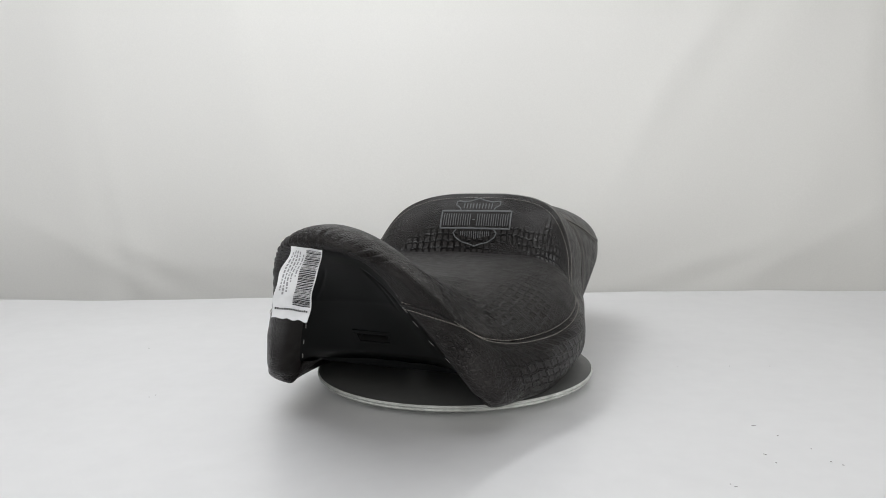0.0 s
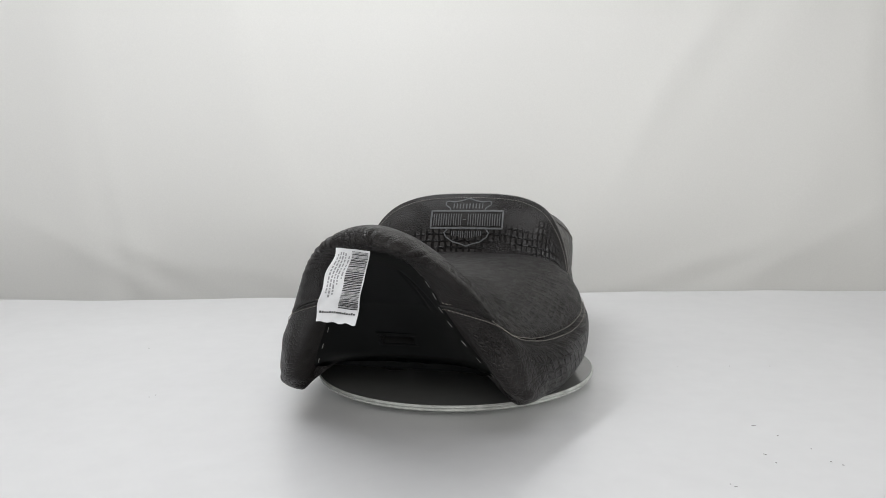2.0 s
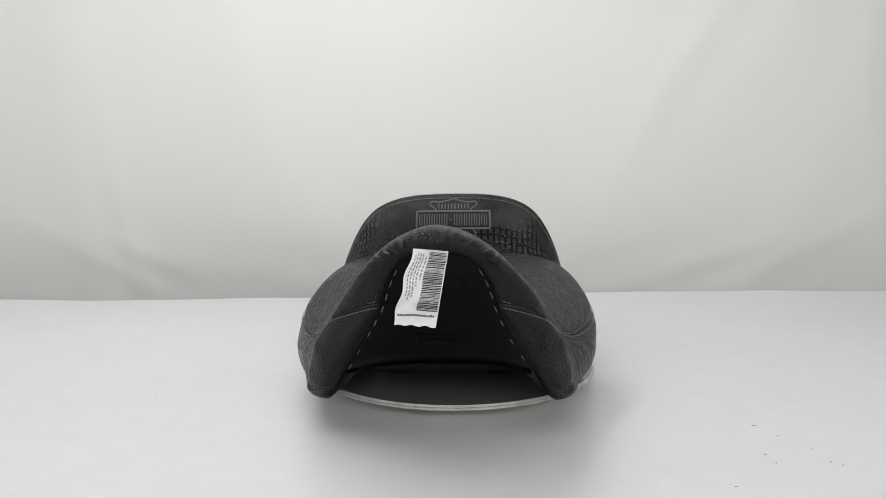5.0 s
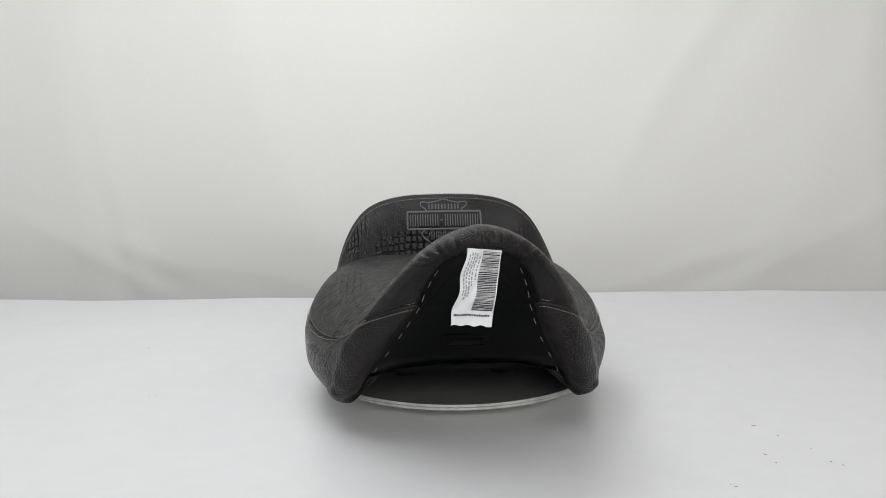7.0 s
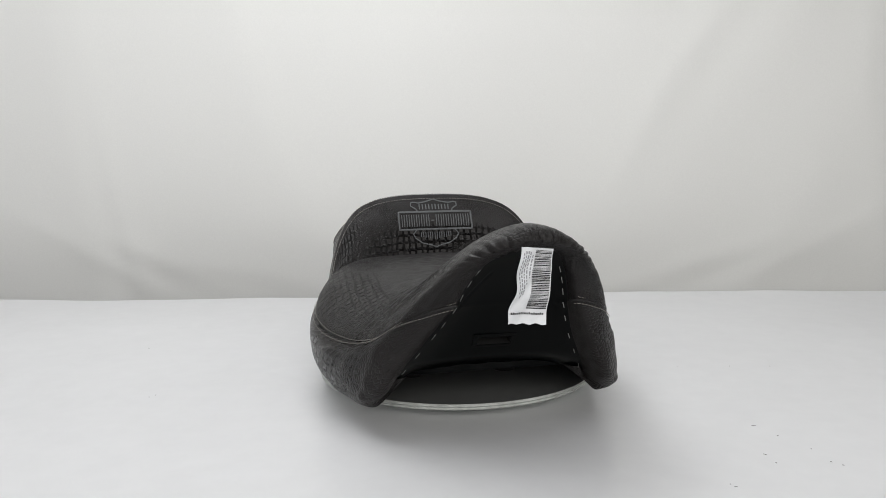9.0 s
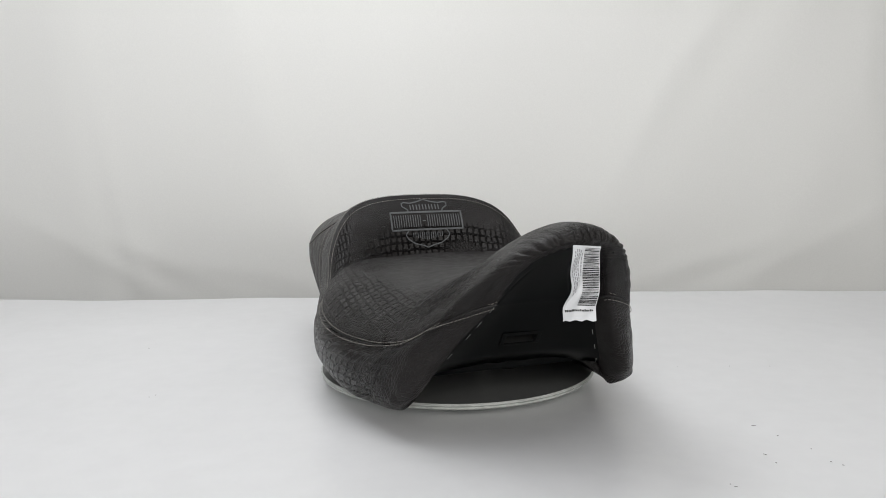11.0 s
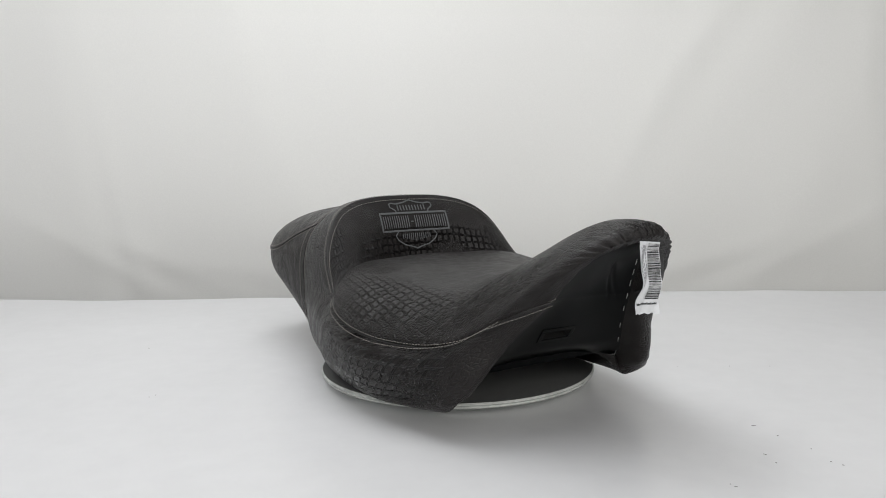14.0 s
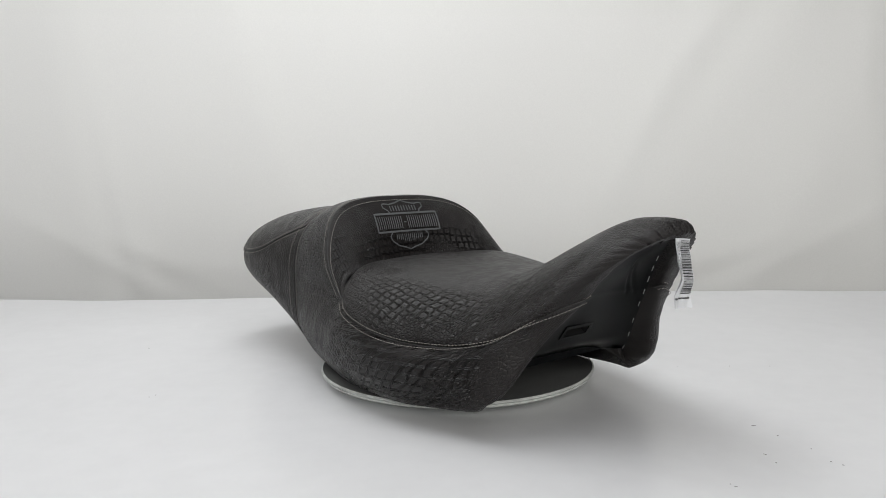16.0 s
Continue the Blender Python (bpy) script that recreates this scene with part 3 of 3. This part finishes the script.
def base_pan(root, top, side):
    """The black plastic pan inside the nose: a sloping face with a slot, turning under the seat."""
    edge = np.vstack([top, side[1:]])
    edge = edge[: int(np.argmax(edge[:, 2] < 0.0368)) + 1]
    edge = even(edge[1:], 110)
    g = np.linspace(-1, 1, 101)
    sag = smooth(edge[:, 2], 0.19, 0.12)[:, None] * 0.012 + 0.004
    P = np.zeros((len(edge), len(g), 3))
    P[..., 0] = edge[:, :1] * g[None]
    P[..., 1] = edge[:, 1:2] + sag * (1 - np.abs(g[None]) ** 3)
    P[..., 2] = edge[:, 2:]
    P[..., 2] += 0.011 * smooth(edge[:, 2:], 0.066, 0.034) * (1 - np.abs(g[None]) ** 5)
    P[..., 1] += 0.0012 * np.sin(P[..., 0] * 40 + 1) * np.sin(P[..., 2] * 55) * (1 - g[None] ** 4)
    for x0, z0, slant, width, depth in ((0.030, 0.150, -0.75, 0.0016, 0.0014), (0.022, 0.158, -0.55, 0.0013, 0.0010), (-0.034, 0.150, 0.70, 0.0018, 0.0008)):
        d = (P[..., 0] - x0 - slant * (z0 - P[..., 2]) * -1) / width
        P[..., 1] += depth * np.exp(-d * d) * smooth(P[..., 2], 0.118, 0.130) * (1 - smooth(P[..., 2], 0.158, 0.168))
    P[..., 2] += 0.0006 * smooth(edge[:, 2:], 0.05, 0.036) * np.sin(P[..., 0] * 150 + 1.5 * np.sin(P[..., 0] * 60))
    under = []
    x = P[-1, :, 0]
    for y, z, wide in ((-0.182, 0.043, 1.0), (-0.172, 0.040, 1.0), (-0.12, 0.036, 1.1), (0.0, 0.036, 1.2), (0.15, 0.045, 1.0), (0.30, 0.075, 0.8)):
        under.append(np.stack([x * wide, np.full_like(x, y), z + 0.0 * x], 1))
    P = np.concatenate([P, np.array(under)], 0)
    inside = (np.abs(P[..., 0]) < 0.0185) & (np.abs(P[..., 2] - 0.0830) < 0.0052) & (P[..., 1] < -0.2)
    pan = Skin().grid(P, flip=True, hole=inside, bend=True).build("base_pan", PLASTIC, root, "moulded black plastic seat pan")
    yy = float(P[np.argmin(np.abs(P[:110, 50, 2] - 0.083)), 50, 1])
    tilt = 36
    bm = bmesh.new()
    for cx, cz, sx, sz in ((0, 0.0085, 0.046, 0.0040), (0, -0.0078, 0.046, 0.0030), (-0.0205, 0, 0.005, 0.0130), (0.0205, 0, 0.005, 0.0130)):
        box(bm, pose(cx, 0.0004, cz), sx, 0.0010, sz, 0.0004)
    ob = part("slot_frame", bm, PLASTIC, pan, "raised black rim of the slot", False)
    ob.matrix_basis = pose(0, yy, 0.083, tilt, 0, 0)
    # the recess deepens towards its floor, so that its ends are wedges
    top, low, deep, half = 0.0066, -0.0064, 0.015, 0.0182
    bm = bmesh.new()
    p = [[bm.verts.new((sx * half, y, z)) for sx in (-1, 1)] for y, z in ((0.0, top), (deep, low + 0.003), (deep, low), (0.0, low))]
    bm.faces.new((p[0][0], p[0][1], p[1][1], p[1][0]))
    ob = part("slot_back", bm, PLASTIC, pan, "sloping back of the recess", False)
    ob.matrix_basis = pose(0, yy + 0.001, 0.083, tilt, 0, 0)
    bm = bmesh.new()
    p = [[bm.verts.new((sx * half, y, z)) for sx in (-1, 1)] for y, z in ((0.0, top), (deep, low + 0.003), (deep, low), (0.0, low))]
    for q in ((p[1][0], p[1][1], p[2][1], p[2][0]), (p[2][0], p[2][1], p[3][1], p[3][0]), (p[0][0], p[1][0], p[2][0], p[3][0]), (p[0][1], p[1][1], p[2][1], p[3][1])):
        bm.faces.new(q)
    ob = part("slot_pocket", bm, HOLE, pan, "deep black slot", False)
    ob.matrix_basis = pose(0, yy + 0.001, 0.083, tilt, 0, 0)
    # staples along the cover's edge
    bm = bmesh.new()
    box(bm, Matrix(), 0.0085, 0.0007, 0.0007, 0.0002)
    me = bpy.data.meshes.new("staple")
    bm.to_mesh(me)
    bm.free()
    me.materials.append(STAPLE)
    low = edge[(edge[:, 2] < 0.172)]
    s = np.r_[0, np.cumsum(np.linalg.norm(np.diff(low, axis=0), axis=1))]
    rnd = random.Random(4)
    for sgn in (-1, 1):
        t = 0.004
        while t < s[-1] - 0.012:
            a, b = (Vector([float(np.interp(q, s, low[:, j])) for j in range(3)]) for q in (t, t + 0.009))
            m = (a + b) / 2
            d = (b - a)
            m.x, d.x = (m.x - 0.0042) * sgn, d.x * sgn
            m = Vector(lean(np.array(m)).tolist())
            ob = new("staple", me)
            ob.parent = pan
            ob.matrix_basis = Matrix.Translation(m + Vector((0, -0.0005, 0))) @ d.to_track_quat("X", "Z").to_matrix().to_4x4()
            t += rnd.choice((0.016, 0.018, 0.021)) + (0.012 if t > 0.075 else 0.0)


def emblem(root, back, arch, foot):
    """Embroidered badge on the backrest: a framed bar across a shield, with plain upright strokes for its lettering."""
    ncol = back.shape[1]

    def place(x, z):
        """The backrest's surface at (x, z), a little proud of it."""
        j = int(np.clip(np.searchsorted(back[20, :, 0], abs(x)), 1, ncol - 1))
        y = float(np.interp(z, back[:, j, 2], back[:, j, 1]))
        return Vector((x + 0.0012, y - 0.0006, z))

    badge = part("emblem", bmesh.new(), EMBROIDERY, root, "grey embroidered badge of a framed bar across a shield")

    def line(name, pts, width, parent):
        bm = bmesh.new()
        prev = None
        dense = []
        for (x0, z0), (x1, z1) in zip(pts, pts[1:]):
            n = max(2, int(math.hypot(x1 - x0, z1 - z0) / 0.003))
            dense += [(x0 + (x1 - x0) * i / n, z0 + (z1 - z0) * i / n) for i in range(n)]
        dense.append(pts[-1])
        for i, (x, z) in enumerate(dense):
            a, b = dense[max(i - 1, 0)], dense[min(i + 1, len(dense) - 1)]
            if dense[0] == dense[-1] and i in (0, len(dense) - 1):
                a, b = dense[-2], dense[1]
            d = Vector((b[0] - a[0], b[1] - a[1])).normalized() * width / 2
            p = [place(x - d.y, z + d.x), place(x, z) + Vector((0, -0.0007, 0)), place(x + d.y, z - d.x)]
            cur = [bm.verts.new(q) for q in p]
            if prev:
                for j in (0, 1):
                    bm.faces.new((prev[j], cur[j], cur[j + 1], prev[j + 1]))
            prev = cur
        return part(name, bm, EMBROIDERY, parent)

    bar = [(-0.053, 0.2000), (0.053, 0.2000), (0.053, 0.1755), (-0.053, 0.1755), (-0.053, 0.2000)]
    line("bar_frame", bar, 0.0026, badge)
    line("shield_top", [(-0.025, 0.2003), (-0.027, 0.2042), (-0.034, 0.2085), (-0.0335, 0.2128), (-0.0300, 0.2138), (-0.022, 0.2125), (-0.010, 0.2145), (0.0, 0.2178), (0.010, 0.2145), (0.022, 0.2125),
                        (0.0300, 0.2138), (0.0335, 0.2128), (0.034, 0.2085), (0.027, 0.2042), (0.025, 0.2003)], 0.0018, badge)
    line("shield_bottom", [(-0.028, 0.1750), (-0.033, 0.1690), (-0.030, 0.1630), (-0.020, 0.1560), (-0.008, 0.1530), (0.0, 0.1500), (0.008, 0.1530), (0.020, 0.1560), (0.030, 0.1630), (0.033, 0.1690), (0.028, 0.1750)], 0.0018, badge)
    for n, x0, x1, z0, z1, skip in ((14, -0.047, 0.047, 0.1795, 0.1962, 6), (5, -0.019, 0.019, 0.2035, 0.2105, -1), (7, -0.020, 0.020, 0.1610, 0.1715, -1)):
        step = (x1 - x0) / (n - 1)
        for i in range(n):
            x = x0 + i * step
            if i == skip:
                line("stroke", [(x - 0.0022, (z0 + z1) / 2), (x + 0.0022, (z0 + z1) / 2)], 0.0016, badge)
                continue
            d = step * 0.24
            dz = 0.0 if n != 7 else 0.004 * abs(i - 3) / 3
            line("stroke", [(x - d, z0 + dz), (x - d, z1)], step * 0.19, badge)
            line("stroke", [(x + d, z0 + dz), (x + d, z1)], step * 0.19, badge)


def tag(root):
    """A creased white film label hanging from the nose, with a bar code and lines of print."""
    def place(u, v, off=0.0):
        """u across 0..1, v down 0..1."""
        wide = 0.0300 + 0.0060 * v
        x = 0.0037 - 0.0140 * v + (u - 0.5) * wide
        curl = max(0.0, 0.55 - u) / 0.55
        y = -0.3405 - 0.0110 * v + 0.0016 * math.sin(v * 9) - 0.0085 * curl ** 1.6 * (0.4 + 0.6 * math.sin(v * 3.0)) + 0.0007 * math.sin(u * 13 + v * 17)
        z = 0.1940 - 0.0635 * v - 0.003 * u + 0.0006 * math.sin(u * 19) * (1 if v > 0.97 else 0)
        return (x + 0.0012 * math.sin(v * 14) * (1 - u), y - off, z)

    nu, nv = 26, 40
    G = np.array([[place(u, v) for u in np.linspace(0, 1, nu)] for v in np.linspace(0, 1, nv)])
    film = Skin()
    film.grid(G)
    film.grid(G + np.array([0, 0.0004, 0]), flip=True)
    ob = film.build("paper_label", TAG, root, "creased white film label with a bar code")
    rnd = random.Random(3)

    def strip(name, u0, u1, v0, v1, mat):
        bm = bmesh.new()
        k = 8
        rowsv = [[bm.verts.new(place(u0 + (u1 - u0) * i / k, v, 0.0004)) for i in range(k + 1)] for v in np.linspace(v0, v1, 3)]
        for a, b in zip(rowsv, rowsv[1:]):
            for i in range(k):
                bm.faces.new((a[i], b[i], b[i + 1], a[i + 1]))
        return part(name, bm, mat, ob)

    v = 0.03
    while v < 0.80:
        h = rnd.choice((0.005, 0.007, 0.011, 0.015))
        strip("code_bar", 0.47, 0.97, v, v + h, INK)
        v += h + rnd.choice((0.005, 0.007, 0.010))
    u = 0.06
    while u < 0.9:
        d = rnd.uniform(0.03, 0.05)
        strip("print_line", u, u + d, 0.848 + rnd.choice((0, 0.006)), 0.878, INK)
        u += d + 0.014
    for u, a, b in ((0.40, 0.10, 0.40), (0.31, 0.06, 0.48), (0.24, 0.05, 0.62), (0.17, 0.05, 0.66), (0.10, 0.08, 0.60)):
        t = a
        while t < b:
            h = rnd.uniform(0.02, 0.06)
            strip("print_line", u - 0.018, u + 0.018, t, min(t + h, b), GREY_INK)
            t += h + 0.015


room()
photo_table()
backdrop()
specks()
TURNTABLE = turntable()
SEAT = seat()


def motions():
    """Turntable and seat turn together at an even rate about the disc's middle."""
    turn = [(t, -21.84 + 3.852 * t) for t in range(17)]
    walk(TURNTABLE, [(t, pose(-0.0115, -0.0015, 0, 0, 0, a) @ pose(0.0090, -0.0045, 0)) for t, a in turn])
    walk(SEAT, [(t, pose(0, 0, 0, 0, 0, a) @ pose(-0.0107, 0, 0)) for t, a in turn])


motions()
